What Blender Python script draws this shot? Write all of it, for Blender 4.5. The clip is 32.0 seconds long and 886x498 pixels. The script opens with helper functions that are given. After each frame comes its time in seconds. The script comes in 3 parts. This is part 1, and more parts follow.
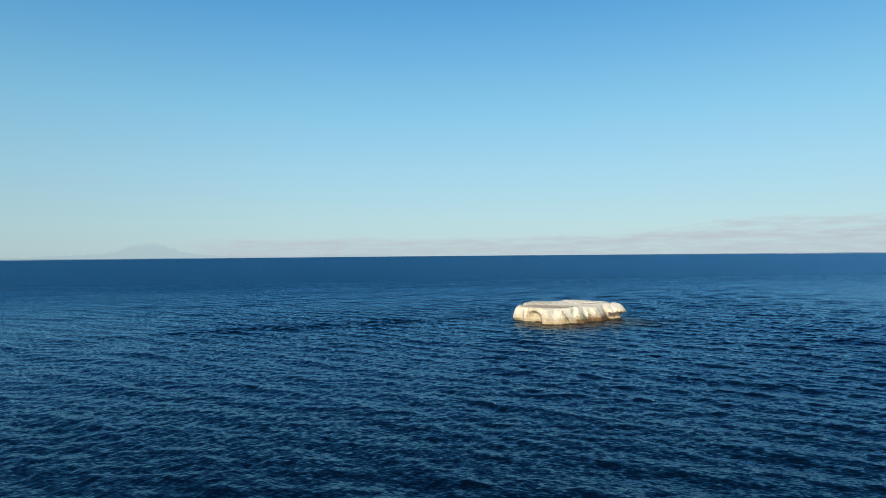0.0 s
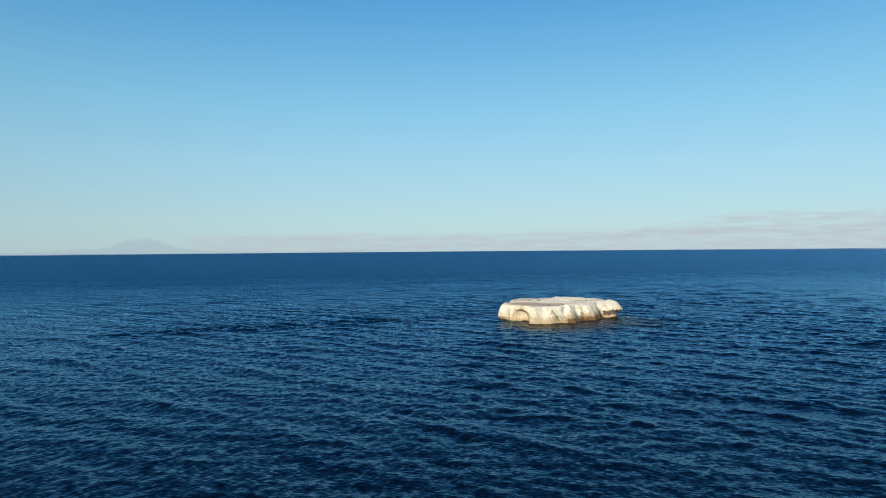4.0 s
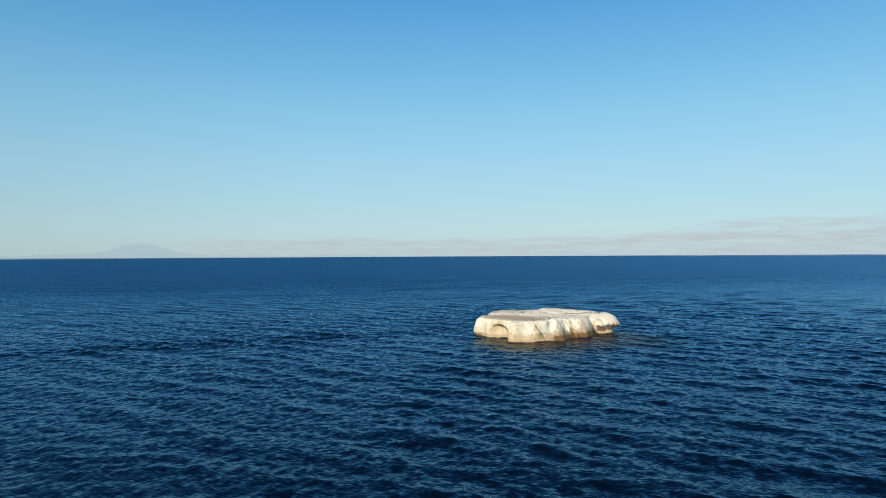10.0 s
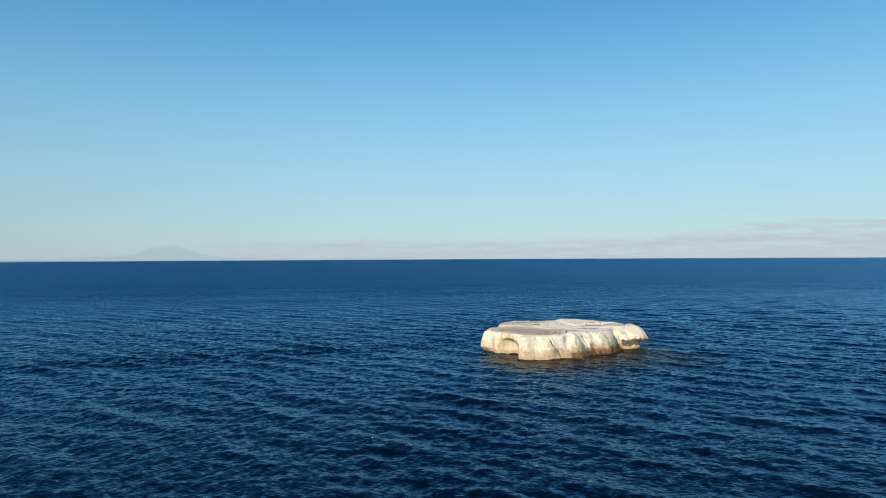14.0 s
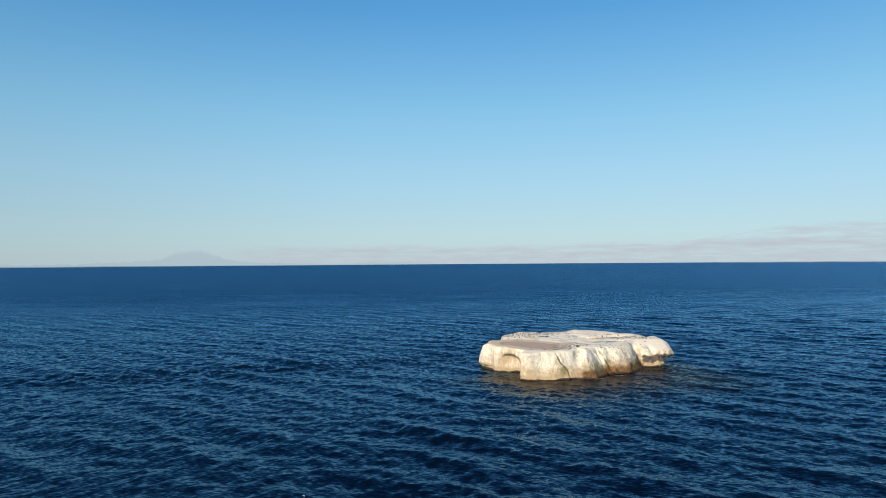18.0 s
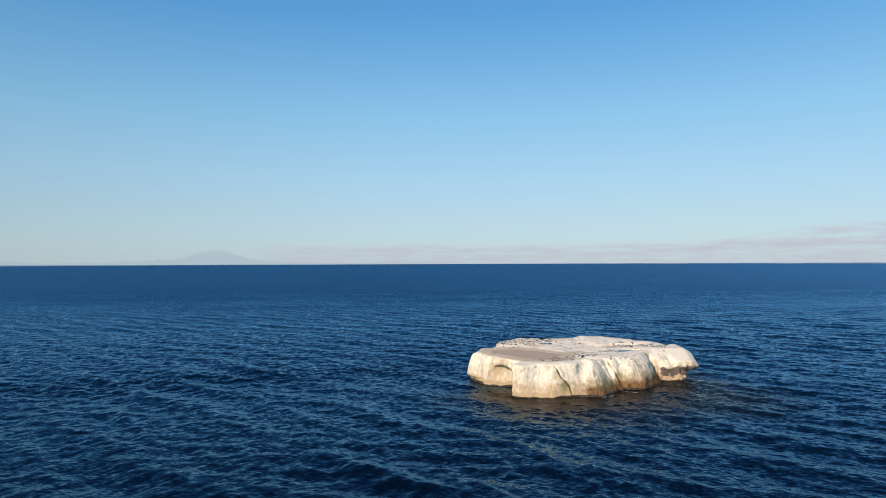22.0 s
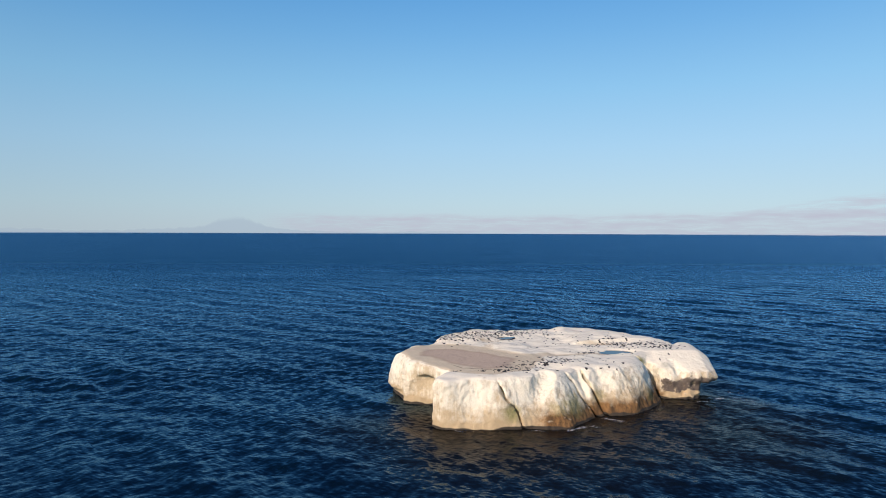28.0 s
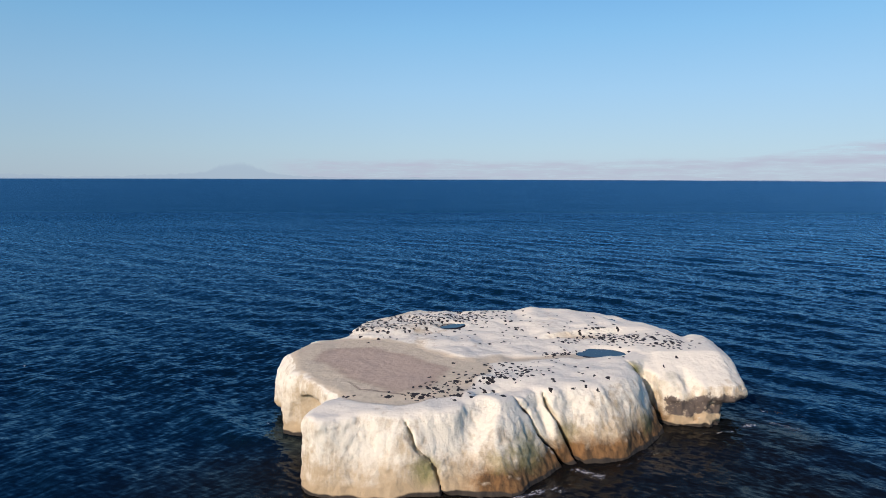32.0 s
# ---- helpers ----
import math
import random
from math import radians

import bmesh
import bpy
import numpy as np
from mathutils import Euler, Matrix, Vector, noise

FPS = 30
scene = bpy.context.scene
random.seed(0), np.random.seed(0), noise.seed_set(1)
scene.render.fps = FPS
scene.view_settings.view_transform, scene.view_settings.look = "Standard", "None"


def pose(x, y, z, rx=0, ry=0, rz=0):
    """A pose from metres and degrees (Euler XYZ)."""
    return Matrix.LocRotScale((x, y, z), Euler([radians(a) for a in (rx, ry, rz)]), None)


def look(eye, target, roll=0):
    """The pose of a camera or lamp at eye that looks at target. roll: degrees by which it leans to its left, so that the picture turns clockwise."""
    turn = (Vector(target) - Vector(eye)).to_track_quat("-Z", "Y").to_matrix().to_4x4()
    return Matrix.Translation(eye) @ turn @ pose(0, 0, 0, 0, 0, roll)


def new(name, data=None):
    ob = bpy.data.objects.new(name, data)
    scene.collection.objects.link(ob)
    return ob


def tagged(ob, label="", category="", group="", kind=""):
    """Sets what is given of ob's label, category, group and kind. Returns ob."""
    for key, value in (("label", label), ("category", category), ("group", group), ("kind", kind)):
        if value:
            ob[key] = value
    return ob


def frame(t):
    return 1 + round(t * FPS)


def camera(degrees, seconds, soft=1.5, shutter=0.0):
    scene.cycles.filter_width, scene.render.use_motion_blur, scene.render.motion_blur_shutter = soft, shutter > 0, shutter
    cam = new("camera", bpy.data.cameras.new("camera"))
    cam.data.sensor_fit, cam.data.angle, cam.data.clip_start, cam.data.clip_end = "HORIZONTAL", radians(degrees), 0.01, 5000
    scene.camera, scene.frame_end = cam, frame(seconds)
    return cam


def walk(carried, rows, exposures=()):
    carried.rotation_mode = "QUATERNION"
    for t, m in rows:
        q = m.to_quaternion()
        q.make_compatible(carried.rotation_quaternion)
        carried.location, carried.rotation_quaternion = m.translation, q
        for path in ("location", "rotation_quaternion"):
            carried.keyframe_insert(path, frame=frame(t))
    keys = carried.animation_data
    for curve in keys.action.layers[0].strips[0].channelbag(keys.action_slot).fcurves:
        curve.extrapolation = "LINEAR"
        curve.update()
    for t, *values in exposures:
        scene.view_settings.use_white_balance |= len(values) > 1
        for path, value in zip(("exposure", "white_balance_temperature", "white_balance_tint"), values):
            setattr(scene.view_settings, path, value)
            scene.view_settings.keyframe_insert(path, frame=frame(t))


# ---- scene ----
cam = camera(69.1, 32.0, soft=0.9)
PATH = [
    (0, (-99.355, -269.929, 28.952), (-99.011, -267.958, 28.962), -0.5),
    (3, (-91.111, -252.349, 27.831), (-90.76, -250.38, 27.829), -0.5),
    (6, (-80.866, -234.04, 27.078), (-80.511, -232.071, 27.074), -0.4),
    (9, (-72.542, -217.783, 26.894), (-72.185, -215.815, 26.902), -0.3),
    (12, (-64.434, -201.699, 27.141), (-64.133, -199.722, 27.158), -0.3),
    (15, (-56.671, -183.909, 27.302), (-56.416, -181.926, 27.326), -0.3),
    (18, (-48.206, -167.394, 26.642), (-48.011, -165.404, 26.678), -0.4),
    (22, (-37.697, -144.938, 25.369), (-37.568, -142.943, 25.405), -0.2),
    (25, (-28.458, -125.633, 24.540), (-28.373, -123.635, 24.571), -0.0),
    (27.5, (-19.696, -108.581, 24.384), (-19.633, -106.583, 24.338), -0.0),
    (28, (-18.238, -104.926, 24.296), (-18.179, -102.928, 24.238), 0.2),
    (29, (-15.396, -97.814, 24.340), (-15.343, -95.816, 24.257), 0.1),
    (30, (-12.552, -89.831, 24.463), (-12.503, -87.836, 24.343), 0.2),
    (31, (-9.939, -82.143, 24.641), (-9.892, -80.151, 24.471), 0.4),
    (32, (-7.082, -74.212, 24.441), (-7.039, -72.225, 24.216), 0.2),
]
walk(cam, [(t, look(eye, target, roll)) for t, eye, target, roll in PATH],
     exposures=[(0, 0, 6500, 9), (14, 0, 6520, 11.5), (19, 0, 6560, 15), (25, 0, 6620, 21), (28, -0.02, 6440, 21), (32, -0.09, 6200, 22)])

# ---- sky and sun ----
SUN_AZIMUTH = radians(-142)   # clockwise from +y
SUN_ELEVATION = radians(28)
world = bpy.data.worlds.new("sky")
scene.world = world
world.use_nodes = True
wt = world.node_tree
wt.nodes.clear()
sky = wt.nodes.new("ShaderNodeTexSky")
sky.sky_type = "NISHITA"
sky.sun_disc = False
sky.sun_elevation, sky.sun_rotation = SUN_ELEVATION, SUN_AZIMUTH
sky.altitude, sky.air_density, sky.dust_density, sky.ozone_density = 30, 1.0, 0.6, 3.0
# the clear sky's fall from pale at the horizon to deep blue above
way = wt.nodes.new("ShaderNodeTexCoord")
parts_of_way = wt.nodes.new("ShaderNodeSeparateXYZ")
wt.links.new(way.outputs["Generated"], parts_of_way.inputs[0])
fall = wt.nodes.new("ShaderNodeValToRGB")
stops = ((0.0, (0.50, 0.67, 0.71)), (0.04, (0.46, 0.69, 0.75)), (0.127, (0.36, 0.66, 0.83)), (0.21, (0.25, 0.59, 0.83)), (0.29, (0.155, 0.47, 0.78)), (0.36, (0.09, 0.37, 0.72)), (0.6, (0.022, 0.15, 0.44)), (1.0, (0.01, 0.07, 0.27)))
while len(fall.color_ramp.elements) < len(stops):
    fall.color_ramp.elements.new(0.5)
for element, (place, colour) in zip(fall.color_ramp.elements, stops):
    element.position, element.color = place, (*colour, 1)
wt.links.new(parts_of_way.outputs["Z"], fall.inputs["Fac"])
dim = wt.nodes.new("ShaderNodeMix")
dim.data_type, dim.blend_type = "RGBA", "MULTIPLY"
dim.inputs["Factor"].default_value, dim.inputs["B"].default_value = 1.0, (0.1, 0.1, 0.1, 1)
wt.links.new(sky.outputs[0], dim.inputs["A"])
blend = wt.nodes.new("ShaderNodeMix")
blend.data_type = "RGBA"
blend.inputs["Factor"].default_value = 0.85
wt.links.new(dim.outputs["Result"], blend.inputs["A"])
wt.links.new(fall.outputs["Color"], blend.inputs["B"])
back = wt.nodes.new("ShaderNodeBackground")
back.inputs["Strength"].default_value = 1.0
out = wt.nodes.new("ShaderNodeOutputWorld")
# the sky is deepest abeam of the sun and paler opposite to it
away_from_sun = wt.nodes.new("ShaderNodeVectorMath")
away_from_sun.operation = "DOT_PRODUCT"
away_from_sun.inputs[1].default_value = (-0.5 * math.sin(SUN_AZIMUTH), -0.5 * math.cos(SUN_AZIMUTH), 0)
wt.links.new(way.outputs["Generated"], away_from_sun.inputs[0])
half_up = wt.nodes.new("ShaderNodeMath")
half_up.inputs[1].default_value = 0.5
wt.links.new(away_from_sun.outputs["Value"], half_up.inputs[0])
abeam = wt.nodes.new("ShaderNodeValToRGB")
stops = ((0.0, 1.0), (0.5, 0.82), (0.68, 0.88), (0.88, 1.01), (1.0, 1.04))
while len(abeam.color_ramp.elements) < len(stops):
    abeam.color_ramp.elements.new(0.5)
for element, (place, level) in zip(abeam.color_ramp.elements, stops):
    element.position, element.color = place, (level, level, level, 1)
wt.links.new(half_up.outputs[0], abeam.inputs["Fac"])
whole = wt.nodes.new("ShaderNodeMix")
whole.data_type, whole.blend_type = "RGBA", "MULTIPLY"
whole.inputs["Factor"].default_value = 1.0
wt.links.new(blend.outputs["Result"], whole.inputs["A"])
wt.links.new(abeam.outputs["Color"], whole.inputs["B"])
wt.links.new(whole.outputs["Result"], back.inputs["Color"])
wt.links.new(back.outputs[0], out.inputs["Surface"])

sun_data = bpy.data.lights.new("sun", "SUN")
sun_data.energy, sun_data.angle, sun_data.color = 4.6, radians(0.5), (1.0, 0.85, 0.66)
sun = new("sun", sun_data)
toward_sun = Vector((math.sin(SUN_AZIMUTH) * math.cos(SUN_ELEVATION), math.cos(SUN_AZIMUTH) * math.cos(SUN_ELEVATION), math.sin(SUN_ELEVATION)))
sun.matrix_world = look(toward_sun * 100, (0, 0, 0))

# ---- noise ----
def lattice_noise(x, y, z, seed=0):
    """Smooth value noise, 0 to 1, on arrays of points."""
    xi, yi, zi = (np.floor(v).astype(np.int64) for v in (x, y, z))
    fx, fy, fz = (v - w for v, w in ((x, xi), (y, yi), (z, zi)))
    fx, fy, fz = (f * f * (3 - 2 * f) for f in (fx, fy, fz))

    def corner(a, b, c):
        h = (xi + a) * 374761393 + (yi + b) * 668265263 + (zi + c) * 2147483647 + seed * 974711
        h = (h ^ (h >> 13)) * 1274126177
        return ((h ^ (h >> 16)) & 0xFFFF).astype(np.float32) / 65535.0

    def row(b, c):
        return corner(0, b, c) * (1 - fx) + corner(1, b, c) * fx
    near = row(0, 0) * (1 - fy) + row(1, 0) * fy
    far = row(0, 1) * (1 - fy) + row(1, 1) * fy
    return near * (1 - fz) + far * fz


def fractal(x, y, z, octaves=3, seed=0):
    total, weight, amp = 0, 0, 1.0
    for i in range(octaves):
        total = total + amp * lattice_noise(x * 2 ** i, y * 2 ** i, z * 2 ** i, seed + i)
        weight += amp
        amp *= 0.5
    return total / weight


def smoothstep(a, b, v):
    t = np.clip((v - a) / (b - a), 0, 1)
    return t * t * (3 - 2 * t)


def segment_distance(x, y, a, b):
    dx, dy = b[0] - a[0], b[1] - a[1]
    s = np.clip(((x - a[0]) * dx + (y - a[1]) * dy) / (dx * dx + dy * dy), 0, 1)
    return np.hypot(x - a[0] - s * dx, y - a[1] - s * dy)


def polygon_distance(x, y, corners):
    """Signed distance to a closed outline, negative inside."""
    best = np.full(x.shape, 1e9)
    inside = np.zeros(x.shape, bool)
    for (ax, ay), (bx, by) in zip(corners, corners[1:] + corners[:1]):
        best = np.minimum(best, segment_distance(x, y, (ax, ay), (bx, by)))
        if ay != by:
            inside ^= ((ay > y) != (by > y)) & (x < (bx - ax) * (y - ay) / (by - ay) + ax)
    return np.where(inside, -best, best)


def smooth_max(a, b, k):
    h = np.maximum(k - np.abs(a - b), 0) / k
    return np.maximum(a, b) + h * h * k * 0.25


def smooth_min(a, b, k):
    return -smooth_max(-a, -b, k)


# ---- materials ----
def material(name):
    mat = bpy.data.materials.new(name)
    mat.use_nodes = True
    nodes = mat.node_tree.nodes
    return mat, nodes, mat.node_tree.links, nodes["Principled BSDF"]


def add_node(nodes, kind, **inputs):
    n = nodes.new("ShaderNode" + kind)
    for key, value in inputs.items():
        n.inputs[key.replace("_", " ")].default_value = value
    return n


def noise_node(nodes, links, coords, scale, detail=4, rough=0.55, stretch=None):
    n = add_node(nodes, "TexNoise", Scale=scale, Detail=detail, Roughness=rough)
    if stretch:
        m = add_node(nodes, "Mapping", Scale=stretch)
        links.new(coords, m.inputs["Vector"])
        coords = m.outputs[0]
    links.new(coords, n.inputs["Vector"])
    return n.outputs["Fac"]


def ramp(nodes, links, value, a, b, lo=(0, 0, 0, 1), hi=(1, 1, 1, 1)):
    r = nodes.new("ShaderNodeValToRGB")
    r.color_ramp.elements[0].position, r.color_ramp.elements[1].position = a, b
    r.color_ramp.elements[0].color, r.color_ramp.elements[1].color = lo, hi
    links.new(value, r.inputs["Fac"])
    return r.outputs["Color"]


def mix_colour(nodes, links, fac, a, b):
    m = nodes.new("ShaderNodeMix")
    m.data_type = "RGBA"
    for socket, value in ((m.inputs["Factor"], fac), (m.inputs["A"], a), (m.inputs["B"], b)):
        if isinstance(value, (tuple, float, int)):
            socket.default_value = value
        else:
            links.new(value, socket)
    return m.outputs["Result"]


def math_node(nodes, links, operation, a, b=0.0, clamp=False):
    m = nodes.new("ShaderNodeMath")
    m.operation, m.use_clamp = operation, clamp
    for socket, value in zip(m.inputs, (a, b)):
        if isinstance(value, (float, int)):
            socket.default_value = value
        else:
            links.new(value, socket)
    return m.outputs[0]


def rock_material():
    mat, nodes, links, bsdf = material("guano_covered_rock")
    pos = nodes.new("ShaderNodeNewGeometry").outputs["Position"]
    grain = noise_node(nodes, links, pos, 5.0, 8, 0.65)
    blotch = noise_node(nodes, links, pos, 0.35, 5, 0.6)
    streak = noise_node(nodes, links, pos, 1.6, 6, 0.6, (1.0, 1.0, 0.12))
    ragged = noise_node(nodes, links, pos, 1.1, 7, 0.7)

    def mask(name, a, b, spread=0.7):
        at = nodes.new("ShaderNodeAttribute")
        at.attribute_name = name
        shifted = math_node(nodes, links, "MULTIPLY", math_node(nodes, links, "SUBTRACT", ragged, 0.5), spread)
        # the ragged edge shows only where there is some of the stain at all
        shifted = math_node(nodes, links, "MULTIPLY", shifted, math_node(nodes, links, "MULTIPLY", at.outputs["Fac"], 3.0, True))
        return ramp(nodes, links, math_node(nodes, links, "ADD", at.outputs["Fac"], shifted), a, b)
    flake = noise_node(nodes, links, pos, 1.3, 9, 0.68)
    broad = noise_node(nodes, links, pos, 0.16, 3, 0.5)
    at_white = nodes.new("ShaderNodeAttribute")
    at_white.attribute_name = "crust"
    cover = math_node(nodes, links, "MULTIPLY", broad, 0.55)
    cover = math_node(nodes, links, "ADD", cover, math_node(nodes, links, "MULTIPLY", flake, 0.37))
    cover = math_node(nodes, links, "ADD", cover, math_node(nodes, links, "MULTIPLY", streak, 0.42))
    cover = math_node(nodes, links, "ADD", cover, math_node(nodes, links, "MULTIPLY", at_white.outputs["Fac"], 0.13))
    stone = mix_colour(nodes, links, ramp(nodes, links, ragged, 0.36, 0.66), (0.62, 0.52, 0.35, 1), (0.45, 0.355, 0.225, 1))
    col = mix_colour(nodes, links, ramp(nodes, links, cover, 0.68, 0.82), stone, (0.82, 0.765, 0.605, 1))
    col = mix_colour(nodes, links, ramp(nodes, links, grain, 0.56, 0.78, (0, 0, 0, 1), (0.25, 0.25, 0.25, 1)), col, (0.42, 0.35, 0.28, 1))
    pan = mix_colour(nodes, links, ramp(nodes, links, ragged, 0.35, 0.7), (0.58, 0.49, 0.335, 1), (0.665, 0.57, 0.40, 1))
    core = nodes.new("ShaderNodeAttribute")
    core.attribute_name = "core"
    swirl = noise_node(nodes, links, pos, 0.22, 4, 0.55)
    rings = math_node(nodes, links, "ADD", core.outputs["Fac"], math_node(nodes, links, "MULTIPLY", math_node(nodes, links, "SUBTRACT", swirl, 0.5), 1.1))
    pan = mix_colour(nodes, links, ramp(nodes, links, rings, 0.38, 0.62), pan, (0.455, 0.35, 0.25, 1))
    pan = mix_colour(nodes, links, ramp(nodes, links, rings, 0.72, 0.82), pan, (0.50, 0.385, 0.28, 1))
    col = mix_colour(nodes, links, mask("pan", 0.25, 0.8), col, pan)
    col = mix_colour(nodes, links, mask("ochre", 0.25, 0.95, 1.0), col, (0.50, 0.385, 0.23, 1))
    rust = mix_colour(nodes, links, ramp(nodes, links, streak, 0.4, 0.65), (0.25, 0.135, 0.052, 1), (0.07, 0.044, 0.022, 1))
    col = mix_colour(nodes, links, mask("rust", 0.16, 0.82, 1.1), col, rust)
    col = mix_colour(nodes, links, mask("algae", 0.25, 1.0, 1.0), col, (0.25, 0.235, 0.09, 1))
    col = mix_colour(nodes, links, mask("bare", 0.38, 0.62, 1.9), col, (0.13, 0.105, 0.085, 1))
    col = mix_colour(nodes, links, mask("seam", 0.3, 1.0, 0.9), col, (0.27, 0.205, 0.15, 1))
    bird_specks = nodes.new("ShaderNodeAttribute")
    bird_specks.attribute_name = "bird_specks"
    # painted specks stand in for perched birds, as many as the mask asks for
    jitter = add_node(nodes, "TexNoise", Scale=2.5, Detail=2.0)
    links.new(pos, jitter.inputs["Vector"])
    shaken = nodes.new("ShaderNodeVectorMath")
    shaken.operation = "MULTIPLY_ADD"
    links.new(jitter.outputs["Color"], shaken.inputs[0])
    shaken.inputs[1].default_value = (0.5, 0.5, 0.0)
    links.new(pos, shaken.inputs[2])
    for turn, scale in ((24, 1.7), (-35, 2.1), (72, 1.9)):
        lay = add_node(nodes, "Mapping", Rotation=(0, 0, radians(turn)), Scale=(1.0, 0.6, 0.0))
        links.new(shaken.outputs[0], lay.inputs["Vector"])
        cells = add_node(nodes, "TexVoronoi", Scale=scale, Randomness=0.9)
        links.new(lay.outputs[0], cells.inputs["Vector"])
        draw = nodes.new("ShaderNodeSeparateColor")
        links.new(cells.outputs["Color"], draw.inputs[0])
        chosen = math_node(nodes, links, "LESS_THAN", draw.outputs[0], bird_specks.outputs["Fac"])
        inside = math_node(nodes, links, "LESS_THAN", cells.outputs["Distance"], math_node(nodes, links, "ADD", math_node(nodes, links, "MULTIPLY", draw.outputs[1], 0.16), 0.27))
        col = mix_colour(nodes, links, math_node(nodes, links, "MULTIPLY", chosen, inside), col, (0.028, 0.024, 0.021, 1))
    col = mix_colour(nodes, links, mask("wet", 0.3, 0.7, 0.3), col, (0.05, 0.042, 0.032, 1))
    links.new(col, bsdf.inputs["Base Color"])
    bsdf.inputs["Roughness"].default_value = 0.85
    bsdf.inputs["Specular IOR Level"].default_value = 0.25
    bump = add_node(nodes, "Bump", Strength=0.9, Distance=0.07)
    links.new(grain, bump.inputs["Height"])
    slope = nodes.new("ShaderNodeAttribute")
    slope.attribute_name = "slope"
    links.new(math_node(nodes, links, "ADD", math_node(nodes, links, "MULTIPLY", slope.outputs["Fac"], 0.65), 0.22), bump.inputs["Strength"])
    bump3 = add_node(nodes, "Bump", Strength=0.7, Distance=0.24)
    links.new(math_node(nodes, links, "ADD", math_node(nodes, links, "MULTIPLY", slope.outputs["Fac"], 0.6), 0.2), bump3.inputs["Strength"])
    links.new(flake, bump3.inputs["Height"])
    links.new(bump.outputs[0], bump3.inputs["Normal"])
    bump = bump3
    bump2 = add_node(nodes, "Bump", Strength=0.4, Distance=0.25)
    links.new(streak, bump2.inputs["Height"])
    links.new(bump.outputs[0], bump2.inputs["Normal"])
    links.new(bump2.outputs[0], bsdf.inputs["Normal"])
    return mat


# water: body colours near and far (sky sheen painted into the far one), tint of its gloss, lean of the small waves'
# steep sides
NEAR_WATER_A, NEAR_WATER_B, FAR_SHEEN = (0.0006, 0.0028, 0.0062, 1), (0.0006, 0.0048, 0.0100, 1), (0.001, 0.034, 0.064, 1)
SHINE = (0.39, 0.655, 0.865, 1)
LEAN_NEAR, LEAN_FAR = 0.045, 0.14
# heading in degrees, length, slope, how many times longer the crest is, how sharply its facets meet
RIPPLES = ((80, 26.0, 0.03, 4.0, 1.2), (50, 11.0, 0.04, 3.0, 1.2), (45, 5.0, 0.05, 2.5, 1.0), (48, 1.5, 0.09, 2.4, 1.3), (90, 0.9, 0.10, 2.2, 1.3), (55, 0.52, 0.17, 2.8, 1.6), (-42, 0.52, 0.15, 3.4, 1.6), (75, 0.34, 0.16, 2.6, 1.5), (20, 0.34, 0.13, 2.6, 1.5))


